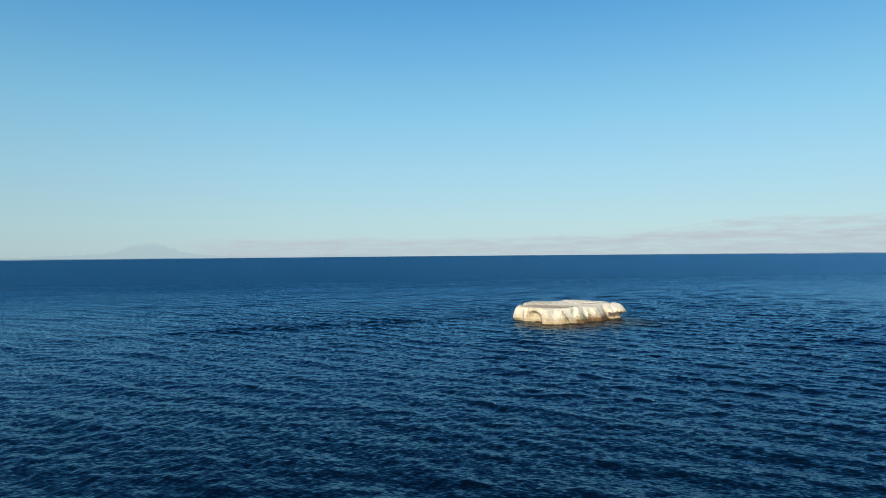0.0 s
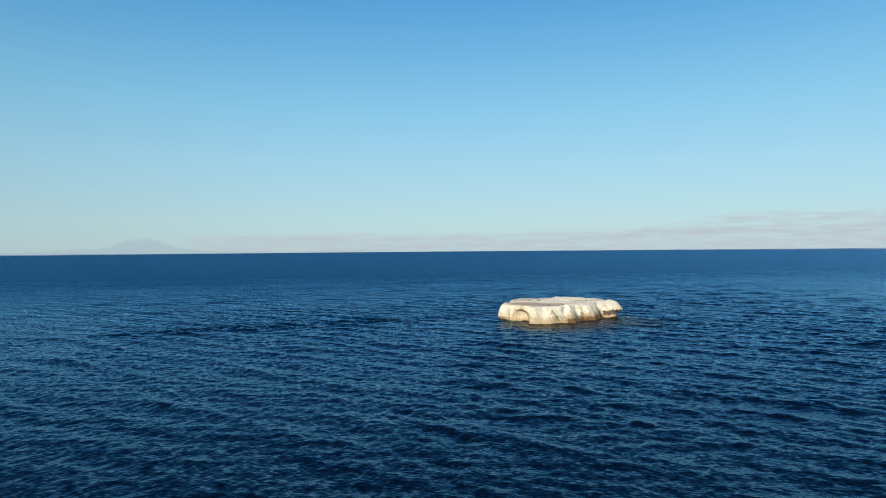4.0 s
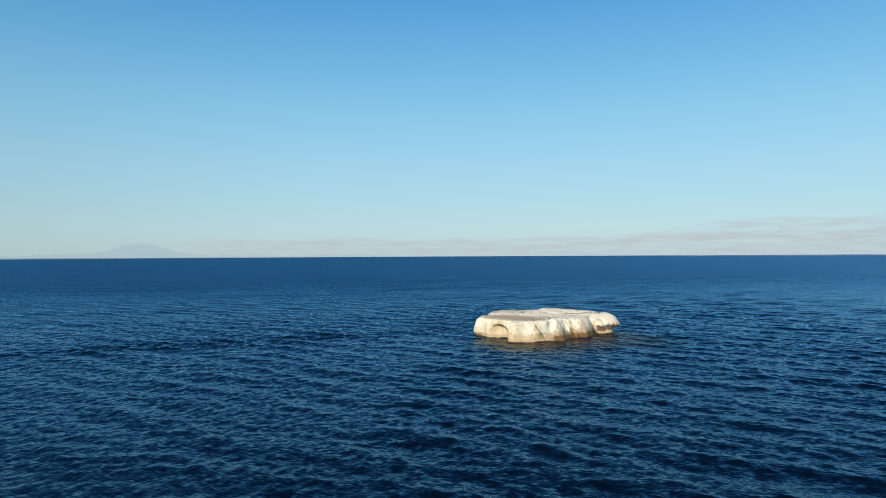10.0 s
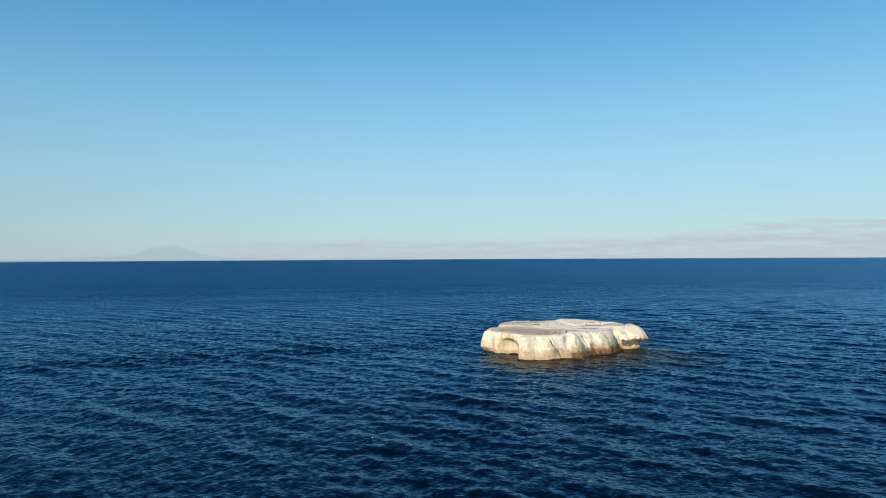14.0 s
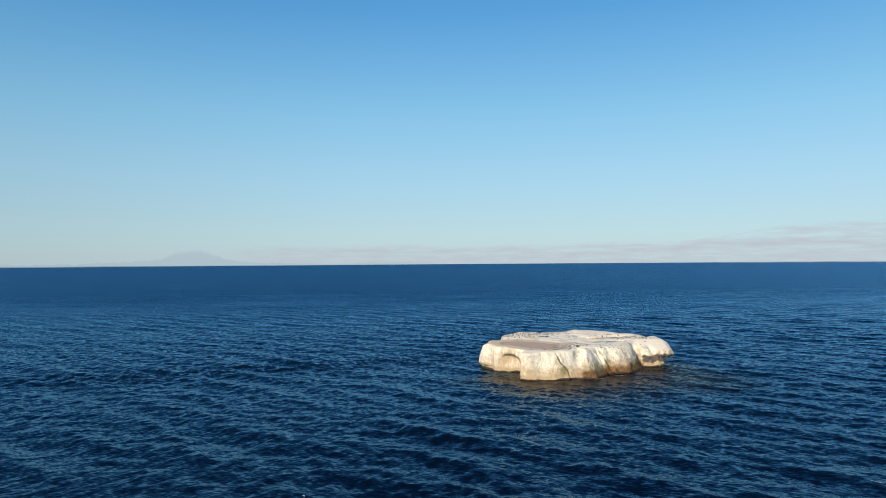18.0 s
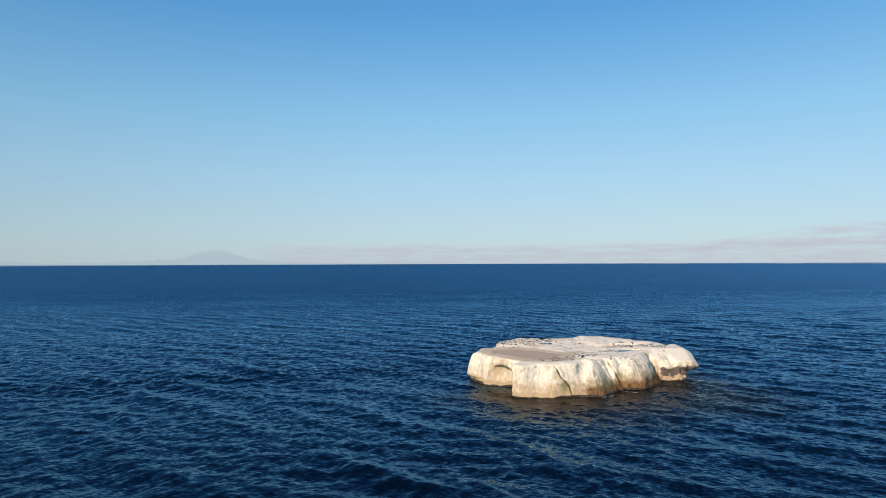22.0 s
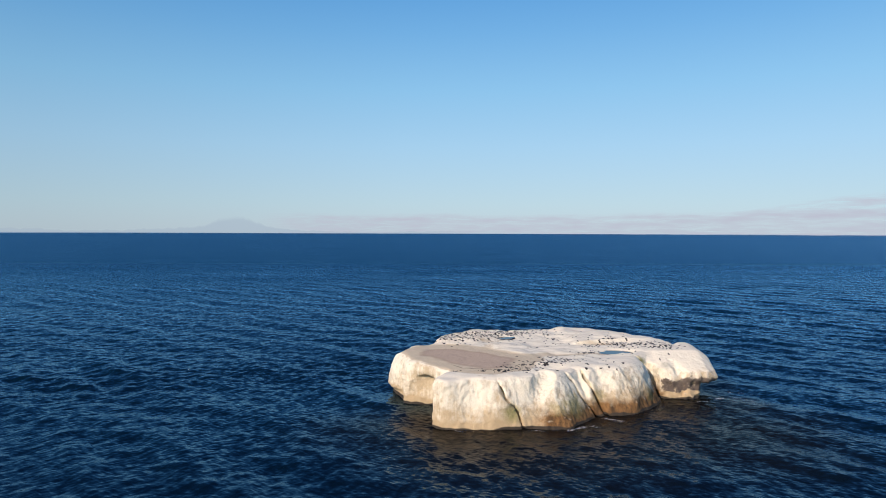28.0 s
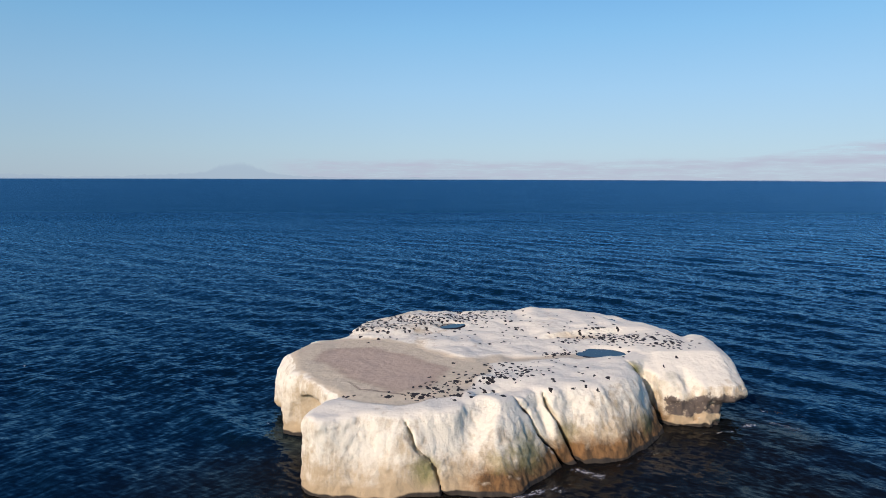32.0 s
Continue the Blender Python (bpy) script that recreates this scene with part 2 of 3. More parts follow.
def sea_material():
    mat, nodes, links, bsdf = material("sea_water")
    nodes.remove(bsdf)
    pos = nodes.new("ShaderNodeNewGeometry")

    def field_of(name):
        at = nodes.new("ShaderNodeAttribute")
        at.attribute_name = name
        return at.outputs["Fac"]

    def vector_node(operation, a, b=None):
        v = nodes.new("ShaderNodeVectorMath")
        v.operation = operation
        for socket, value in zip(v.inputs, (a, b)):
            if isinstance(value, tuple):
                socket.default_value = value
            elif value is not None:
                links.new(value, socket)
        return v.outputs[0]

    def scaled(vector, factor):
        v = nodes.new("ShaderNodeVectorMath")
        v.operation = "SCALE"
        if isinstance(vector, tuple):
            v.inputs[0].default_value = vector
        else:
            links.new(vector, v.inputs[0])
        links.new(factor, v.inputs["Scale"])
        return v.outputs[0]

    chop, exposed, lee, foot, rip = (field_of(k) for k in ("chop", "open", "lee", "dark_mirror", "rip"))
    broad = noise_node(nodes, links, pos.outputs["Position"], 0.006, 4, 0.55, (1.0, 2.6, 1.0))
    body = mix_colour(nodes, links, ramp(nodes, links, broad, 0.35, 0.65), NEAR_WATER_A, NEAR_WATER_B)
    # sky sheen on the far water, painted into its body colour
    body = mix_colour(nodes, links, chop, body, FAR_SHEEN)
    # the rock's brown reflection is painted into the water's colour before and around it
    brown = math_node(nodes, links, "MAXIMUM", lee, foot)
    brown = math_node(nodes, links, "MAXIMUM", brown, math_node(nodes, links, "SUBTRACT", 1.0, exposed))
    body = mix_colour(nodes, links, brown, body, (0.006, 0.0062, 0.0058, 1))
    # ripples too small for the sheet: each family leans the surface along its own heading
    gusts = ramp(nodes, links, broad, 0.3, 0.7, (0.8, 0.8, 0.8, 1), (1.2, 1.2, 1.2, 1))
    strength = math_node(nodes, links, "MULTIPLY", gusts, math_node(nodes, links, "SUBTRACT", 1.0, math_node(nodes, links, "MULTIPLY", lee, 0.1)))
    strength = math_node(nodes, links, "MULTIPLY", strength, math_node(nodes, links, "ADD", math_node(nodes, links, "MULTIPLY", rip, 0.35), 1.0))
    # wind from the open sea leaves the steep sides of the small waves to the south
    side = math_node(nodes, links, "ADD", math_node(nodes, links, "MULTIPLY", chop, LEAN_FAR), LEAN_NEAR)
    side = math_node(nodes, links, "MULTIPLY", side, math_node(nodes, links, "ADD", math_node(nodes, links, "MULTIPLY", rip, 0.7), 1.0))
    side = math_node(nodes, links, "MULTIPLY", side, math_node(nodes, links, "SUBTRACT", 1.0, math_node(nodes, links, "MULTIPLY", lee, 0.5)))
    lean = vector_node("ADD", pos.outputs["Normal"], scaled((0.1, -1.0, 0.0), side))
    for heading, length, slope, crest, facet in RIPPLES:
        m = add_node(nodes, "Mapping", Rotation=(0, 0, radians(heading)), Scale=(length, length * crest, length))
        m.vector_type = "TEXTURE"
        links.new(pos.outputs["Position"], m.inputs["Vector"])
        n = add_node(nodes, "TexNoise", Scale=1.0, Detail=1.5, Roughness=0.55, Distortion=0.25)
        links.new(m.outputs[0], n.inputs["Vector"])
        sharp = math_node(nodes, links, "MULTIPLY", math_node(nodes, links, "SUBTRACT", n.outputs["Fac"], 0.5), facet)
        sharp = math_node(nodes, links, "MAXIMUM", math_node(nodes, links, "MINIMUM", sharp, 0.42), -0.42)
        part_lean = math_node(nodes, links, "MULTIPLY", sharp, strength)
        lean = vector_node("ADD", lean, scaled((2 * slope * math.cos(radians(heading)), 2 * slope * math.sin(radians(heading)), 0.0), part_lean))
    normal = vector_node("NORMALIZE", lean)
    deep = nodes.new("ShaderNodeBsdfDiffuse")
    links.new(body, deep.inputs["Color"])
    shine = nodes.new("ShaderNodeBsdfGlossy")
    # the gloss is greyed and dimmed in the same painted zones
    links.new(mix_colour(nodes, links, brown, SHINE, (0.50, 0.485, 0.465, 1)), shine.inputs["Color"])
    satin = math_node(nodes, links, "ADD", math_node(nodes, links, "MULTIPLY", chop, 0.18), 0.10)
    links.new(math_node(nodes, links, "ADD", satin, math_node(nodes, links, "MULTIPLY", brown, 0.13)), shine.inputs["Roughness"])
    gloss = add_node(nodes, "Fresnel", IOR=1.333)
    for node in (shine, gloss):
        links.new(normal, node.inputs["Normal"])
    water = nodes.new("ShaderNodeMixShader")
    links.new(gloss.outputs[0], water.inputs["Fac"])
    links.new(deep.outputs[0], water.inputs[1])
    links.new(shine.outputs[0], water.inputs[2])
    links.new(water.outputs[0], nodes["Material Output"].inputs["Surface"])
    return mat


def pool_material():
    mat, nodes, links, bsdf = material("pool_water")
    bsdf.inputs["Base Color"].default_value = (0.012, 0.014, 0.024, 1)
    bsdf.inputs["Specular Tint"].default_value = (0.85, 0.72, 0.8, 1)
    bsdf.inputs["Roughness"].default_value = 0.04
    bsdf.inputs["IOR"].default_value = 1.333
    pos = nodes.new("ShaderNodeNewGeometry").outputs["Position"]
    bump = add_node(nodes, "Bump", Strength=0.1, Distance=0.02)
    links.new(noise_node(nodes, links, pos, 3.0), bump.inputs["Height"])
    links.new(bump.outputs[0], bsdf.inputs["Normal"])
    return mat


def foam_material():
    """Thin foam: ragged white lace with clear water between."""
    mat, nodes, links, bsdf = material("foam")
    pos = nodes.new("ShaderNodeNewGeometry").outputs["Position"]
    lace = noise_node(nodes, links, pos, 3.6, 7, 0.75)
    patches = noise_node(nodes, links, pos, 0.55, 2, 0.5)
    lace = math_node(nodes, links, "ADD", lace, math_node(nodes, links, "MULTIPLY", math_node(nodes, links, "SUBTRACT", patches, 0.52), 0.55))
    at = nodes.new("ShaderNodeAttribute")
    at.attribute_name = "froth"
    fac = math_node(nodes, links, "ADD", lace, math_node(nodes, links, "MULTIPLY", math_node(nodes, links, "SUBTRACT", at.outputs["Fac"], 0.75), 0.45))
    bsdf.inputs["Base Color"].default_value = (0.78, 0.80, 0.82, 1)
    bsdf.inputs["Roughness"].default_value = 0.8
    links.new(ramp(nodes, links, fac, 0.53, 0.72, (0, 0, 0, 1), (0.75, 0.75, 0.75, 1)), bsdf.inputs["Alpha"])
    return mat


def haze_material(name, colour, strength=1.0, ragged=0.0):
    """Distance with its haze painted in: a faint even glow of its own that thins towards the upper edge."""
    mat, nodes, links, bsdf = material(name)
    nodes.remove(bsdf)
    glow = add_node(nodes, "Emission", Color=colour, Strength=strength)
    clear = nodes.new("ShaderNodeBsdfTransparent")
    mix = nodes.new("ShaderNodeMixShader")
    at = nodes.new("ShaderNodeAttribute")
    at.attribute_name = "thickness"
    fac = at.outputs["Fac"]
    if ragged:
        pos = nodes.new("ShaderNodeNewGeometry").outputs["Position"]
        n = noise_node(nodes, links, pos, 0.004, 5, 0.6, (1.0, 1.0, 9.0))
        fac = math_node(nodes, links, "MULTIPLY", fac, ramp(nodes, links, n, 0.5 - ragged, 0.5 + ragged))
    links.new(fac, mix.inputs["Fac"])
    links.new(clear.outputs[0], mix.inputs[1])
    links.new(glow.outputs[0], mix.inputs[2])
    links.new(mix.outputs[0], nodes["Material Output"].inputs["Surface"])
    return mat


ROCK, SEA, POOL, FOAM = rock_material(), sea_material(), pool_material(), foam_material()


def mesh_object(name, verts, faces, mat, smooth=True, parent=None, masks=None):
    me = bpy.data.meshes.new(name)
    verts = np.asarray(verts, np.float32)
    faces = np.asarray(faces, np.int32)
    me.vertices.add(len(verts))
    me.vertices.foreach_set("co", verts.ravel())
    side = faces.shape[1]
    me.loops.add(faces.size)
    me.loops.foreach_set("vertex_index", faces.ravel())
    me.polygons.add(len(faces))
    me.polygons.foreach_set("loop_start", np.arange(0, faces.size, side, dtype=np.int32))
    me.polygons.foreach_set("use_smooth", np.full(len(faces), smooth))
    for key, values in (masks or {}).items():
        me.attributes.new(key, "FLOAT", "POINT").data.foreach_set("value", np.asarray(values, np.float32))
    me.materials.append(mat)
    me.update(calc_edges=True)
    ob = new(name, me)
    ob.parent = parent
    return ob


# ---- sea ----
wave_dice = np.random.RandomState(7)
WAVES = []
# length from, to, count, height, heading, spread of headings
for low, high, count, height, toward, lean in ((9.0, 17.0, 9, 0.050, 45, 9), (3.6, 8.0, 26, 0.018, 46, 28), (1.6, 3.6, 26, 0.0060, 50, 26), (1.8, 4.6, 16, 0.0080, -44, 12), (1.4, 2.6, 14, 0.004, 95, 30)):
    for _ in range(count):
        length = low * (high / low) ** wave_dice.rand()
        heading = radians(toward + lean * wave_dice.randn())
        WAVES.append((length, heading, height * (0.6 + 0.8 * wave_dice.rand()), 2 * math.pi * wave_dice.rand()))


FOOT = [(-23.6, -7), (-20.8, -14.6), (-17.2, -25.6), (-13.8, -27.5), (-3.2, -27.6), (2.2, -25.5), (5.3, -21.5), (9.9, -21.2), (16, -14), (22, -14.4), (26.5, -3), (18.5, 11), (0, 15.3), (-15.8, 6.5)]


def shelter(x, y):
    """1 beside the rock, where it keeps the water calmer and the colour is painted darker, falling to 0 on the open
    sea.
    """
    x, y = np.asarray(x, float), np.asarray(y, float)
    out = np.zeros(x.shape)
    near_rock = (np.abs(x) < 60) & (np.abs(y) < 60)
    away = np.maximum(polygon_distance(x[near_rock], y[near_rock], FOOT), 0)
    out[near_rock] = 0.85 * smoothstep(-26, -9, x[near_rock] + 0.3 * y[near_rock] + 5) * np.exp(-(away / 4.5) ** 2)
    # before the head and the dome this zone reaches further out
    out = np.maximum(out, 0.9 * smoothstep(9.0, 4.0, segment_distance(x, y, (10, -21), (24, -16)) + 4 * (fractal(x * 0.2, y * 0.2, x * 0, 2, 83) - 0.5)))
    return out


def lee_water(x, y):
    """1 on the smooth water before the rock's front, which mirrors it; its brown reflection is painted there too."""
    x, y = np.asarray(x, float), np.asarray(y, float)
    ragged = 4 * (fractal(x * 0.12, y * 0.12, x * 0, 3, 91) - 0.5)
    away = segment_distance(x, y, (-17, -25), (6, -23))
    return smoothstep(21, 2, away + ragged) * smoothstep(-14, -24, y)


def dark_mirror(x, y):
    """1 where the rock's dark reflection is painted on the water, well out before its front."""
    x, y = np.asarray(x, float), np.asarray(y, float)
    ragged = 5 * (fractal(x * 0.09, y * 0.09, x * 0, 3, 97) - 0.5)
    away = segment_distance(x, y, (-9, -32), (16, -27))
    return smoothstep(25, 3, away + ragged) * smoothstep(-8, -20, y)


def rip_line(x, y):
    """A streak of steeper chop that trails from the rock."""
    x, y = np.asarray(x, float), np.asarray(y, float)
    wander = 26 * (fractal(x / 60.0, y / 60.0, np.zeros(x.shape), 3, 77) - 0.5)
    away = np.minimum(segment_distance(x, y, (-240, -60), (-150, -20)), segment_distance(x, y, (-150, -20), (-32, 6)))
    return smoothstep(15, 3, away + wander)


def calming(x, y):
    """How the gusts, the rip and the rock's shelter raise and lower the waves."""
    gusts = 0.6 + 0.8 * fractal(np.asarray(x) / 45.0, np.asarray(y) / 70.0, np.zeros(np.shape(x)), 3, 31)
    return gusts * (1 + 0.45 * rip_line(x, y)) * (1 - 0.5 * shelter(x, y)) * (1 - 0.5 * lee_water(x, y))


def sea_surface(x, y, step=0.0):
    """Points of the sea: crests are drawn together and troughs widened; short waves are left to the material."""
    x, y = np.asarray(x, float), np.asarray(y, float)
    step = np.maximum(np.broadcast_to(step, x.shape), 0.01)
    dx, dy, z = (np.zeros(x.shape) for _ in range(3))
    for length, heading, amp, phase in WAVES:
        near = step < length / 2.5
        c, s = math.cos(heading), math.sin(heading)
        keep = amp * smoothstep(2.5, 5.0, length / step[near])
        angle = 2 * math.pi / length * (x[near] * c + y[near] * s) + phase
        z[near] += keep * np.cos(angle)
        pull = -0.9 * keep * np.sin(angle)
        dx[near] += pull * c
        dy[near] += pull * s
    calm = calming(x, y)
    return x + dx * calm, y + dy * calm, z * calm


def sea_height(x, y, step=0.0):
    return sea_surface(x, y, step)[2]


def spread(start, fine_from, fine_to, end, step, growth):
    """Lines of the sheet: even in the middle and ever wider apart outside."""
    mid = list(np.arange(fine_from, fine_to, step))
    out, s, v = [], step, mid[-1]
    while v < end:
        s *= growth
        v += s
        out.append(v)
    low, s, v = [], step, mid[0]
    while v > start:
        s *= growth
        v -= s
        low.append(v)
    return np.array(low[::-1] + mid + out)


sea_x = spread(-7000, -140, 95, 7000, 0.48, 1.02)
sea_y = spread(-4000, -198, 40, 7000, 0.48, 1.016)
gx, gy = np.meshgrid(sea_x, sea_y)
step_x, step_y = np.meshgrid(np.gradient(sea_x), np.gradient(sea_y))
sheet_step = np.maximum(step_x, step_y)
wx, wy, wz = sea_surface(gx, gy, sheet_step)
count_y, count_x = gx.shape
index = np.arange(count_x * count_y).reshape(count_y, count_x)
quads = np.stack([index[:-1, :-1], index[:-1, 1:], index[1:, 1:], index[1:, :-1]], -1).reshape(-1, 4)
# northward ramp for unresolved chop (gloss, lean) and for the sheen painted far out
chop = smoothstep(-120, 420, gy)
sea = mesh_object("sea", np.stack([wx, wy, wz], -1).reshape(-1, 3), quads, SEA, masks={"chop": chop.ravel(), "open": 1 - shelter(gx, gy).ravel(), "rip": rip_line(gx, gy).ravel(), "lee": lee_water(gx, gy).ravel(), "dark_mirror": dark_mirror(gx, gy).ravel()})
tagged(sea, "deep blue choppy sea water reaching the horizon", "sea", kind="structure")


# ---- the rock ----
STEP = 0.16
ax_x, ax_y, ax_z = np.arange(-27, 30, STEP), np.arange(-31, 18, STEP), np.arange(-2.2, 7.6, STEP)
PX, PY = np.meshgrid(ax_x, ax_y, indexing="ij")


def bell(x, y, cx, cy, rx, ry):
    return np.exp(-((x - cx) / rx) ** 2 - ((y - cy) / ry) ** 2)


PAN = [(-21.8, -7), (-21.4, -12.2), (-18, -16), (-14.2, -22.2), (-9.6, -23.8), (-4.5, -21.8), (-2.6, -17), (-0.8, -12.5), (-5, -9.5), (-8.5, -5.5), (-11.5, -2.6), (-17, -2.2), (-20.3, -4)]


def pan_depth(x, y):
    wobble = 1.6 * (fractal(x * 0.35, y * 0.35, x * 0, 3, 5) - 0.5)
    flat = smoothstep(0.6, -0.6, polygon_distance(x, y, PAN) + wobble)
    swale = smoothstep(1.6, 0.4, np.minimum(segment_distance(x, y, (-3, -11.0), (4, -9.4)), segment_distance(x, y, (4, -9.4), (13, -7.4))) + wobble)
    return flat, swale


def top_height(x, y):
    flat, swale = pan_depth(x, y)
    h = 5.95 + 0.7 * (fractal(x * 0.16, y * 0.16, x * 0, 3, 11) - 0.5) * (1 - 0.8 * flat)
    h = h + 0.5 * (fractal(x * 0.42, y * 0.42, x * 0, 2, 23) - 0.5) * (1 - flat)
    h = h - 0.05 * flat - 0.14 * swale * (1 - flat)
    h = h - 0.55 * smoothstep(1.3, 0.4, np.hypot((x - 11.7) / 3.0, (y + 6.9) / 2.0))
    h = h - 0.5 * smoothstep(1.4, 0.4, np.hypot((x + 4.6) / 2.1, (y - 4.2) / 1.6))
    h = h - 0.3 * smoothstep(1.4, 0.4, np.hypot((x - 15.5) / 1.5, (y - 6.2) / 0.9))
    # a low bank behind the pool and the mound of the back rim
    line = (y + 1.2) - 0.35 * (x - 7.6)
    h = h + 0.55 * smoothstep(-0.25, 0.3, line) * smoothstep(4.5, 7.0, x) * smoothstep(17.5, 14.5, x)
    h = h + 0.45 * bell(x, y, 3, 6, 8, 6) + 0.35 * bell(x, y, -5.5, -4.5, 2.6, 1.5) + 0.35 * smoothstep(1.5, -0.5, polygon_distance(x, y, [(-15.5, 0.5), (-12, 0), (-6, 3), (-4, 16), (-18, 10)])) - 0.12 * bell(x, y, -18.5, -1.5, 2.5, 2)
    h = h + 0.3 * bell(x, y, 19.5, 0.5, 2.6, 4.0) + 0.2 * bell(x, y, -2.8, -22.6, 1.6, 1.6) + 0.25 * bell(x, y, -1.5, -17.2, 2.5, 1.5)
    return h


TOP = top_height(PX, PY)
HEAD_TOP = np.minimum(TOP + 0.3, 6.05 - 0.38 * np.maximum(-8.3 - PY, 0)) - 0.55 * np.maximum(PX - 23.4 - 0.16 * (PY + 10), 0)

# outline at the waterline, batter, rounding of the rim, height
BLOCKS = (
    ("main_slab", [(-22.5, -8), (-21.0, -13), (-19.4, -16.4), (-15.8, -21), (-13.5, -24), (-4, -22), (0.5, -19.2), (5, -17), (10, -15.8), (13.5, -13), (17, -9), (22, -5), (23.5, -1), (21.5, 5), (18.5, 11), (10, 13.6), (0, 15.3), (-9, 13.2), (-15.8, 6.5), (-17.3, -0.5), (-21, -2.5)], 0.10, 1.0, TOP),
    ("left_lobe", [(-23.8, -7.0), (-23.2, -9.5), (-21.7, -11.7), (-18, -12.5), (-15, -9), (-16, -2), (-20.5, -2.4), (-22.8, -4.5)], 0.16, 2.3, TOP),
    ("niche_block", [(-21.1, -14.5), (-19.5, -15.7), (-17, -16.3), (-13, -17.2), (-11, -13), (-14, -9), (-20.6, -11.5)], 0.06, 1.2, TOP),
    ("front_block", [(-12.8, -14), (-17.3, -25.6), (-16.2, -26.9), (-13.8, -27.5), (-9.5, -27.7), (-5.7, -27.2), (-2.5, -26.2), (-1.0, -20), (-8, -14)], 0.30, 0.9, TOP),
    ("ridge_buttress", [(-6.2, -26.7), (-3.2, -27.6), (-0.8, -27.2), (2.0, -24.9), (4.4, -22.0), (3.8, -19.0), (-2, -16.5), (-8.5, -21.5)], 0.55, 0.8, TOP),
    ("shoulder", [(-3, -25.0), (0.8, -24.3), (3.2, -22.6), (4.7, -20.9), (4.6, -15), (-4, -15)], 0.45, 0.9, TOP - 0.08),
    ("wedge_slab", [(3.6, -22.8), (5.6, -21.7), (6.8, -20.9), (6.5, -14), (-2, -13), (-3.0, -19.0)], 0.38, 1.0, TOP),
    ("dome_buttress", [(7.4, -21.9), (9.9, -21.2), (13.4, -18.0), (15.9, -14.2), (15.5, -9), (8, -8), (-4.0, -12), (-4.0, -19.5), (2.6, -22.0), (5.2, -21.9)], 0.42, 1.7, TOP),
    ("head_block", [(16.1, -13.0), (18, -13.4), (20.2, -13.8), (21.6, -13.2), (22.9, -10.5), (24, -4), (21, 0), (15, -4), (14.8, -11)], 0.02, 0.7, HEAD_TOP),
)
HEAD_BROW = [(16.3, -13.0), (20, -14.1), (22.9, -13.9), (24.7, -12.9), (26.2, -6), (26.6, -0.8), (23.5, 0.8), (16, -3)]

# base, top, width at the base and at the top; each runs into the rock along +y
CRACKS = (
    ((-5.4, -27.2, -0.5), (-8.3, -24.3, 5.2), 0.16, 0.11, (0.15, 1.0)),
    ((4.7, -22.2, -0.5), (0.0, -20.7, 5.5), 0.20, 0.10, (-0.35, 0.94)),
    ((5.7, -21.2, -0.5), (2.6, -18.6, 4.9), 0.17, 0.10, (-0.35, 0.94)),
    ((16.1, -14.4, -0.5), (13.2, -11.8, 5.8), 0.26, 0.24, (-0.35, 0.94)),
)

TROUGHS = (
    ((-2.5, -24.0, 6.4), (-4.9, -27.9, 2.5), 1.35),
    ((-12.0, -27.6, 6.4), (-12.6, -28.6, 2.5), 0.9),
    ((9.5, -18.2, 6.4), (10.0, -21.6, 3.2), 0.8),
    ((18.6, -11.5, 5.6), (19.0, -15.6, 2.2), 0.7),
    ((-22.2, -13.1, 5.2), (-21.9, -13.2, -0.5), 0.75),
    ((21.8, -4.2, 6.7), (23.6, 2.0, 6.6), 0.8),
)


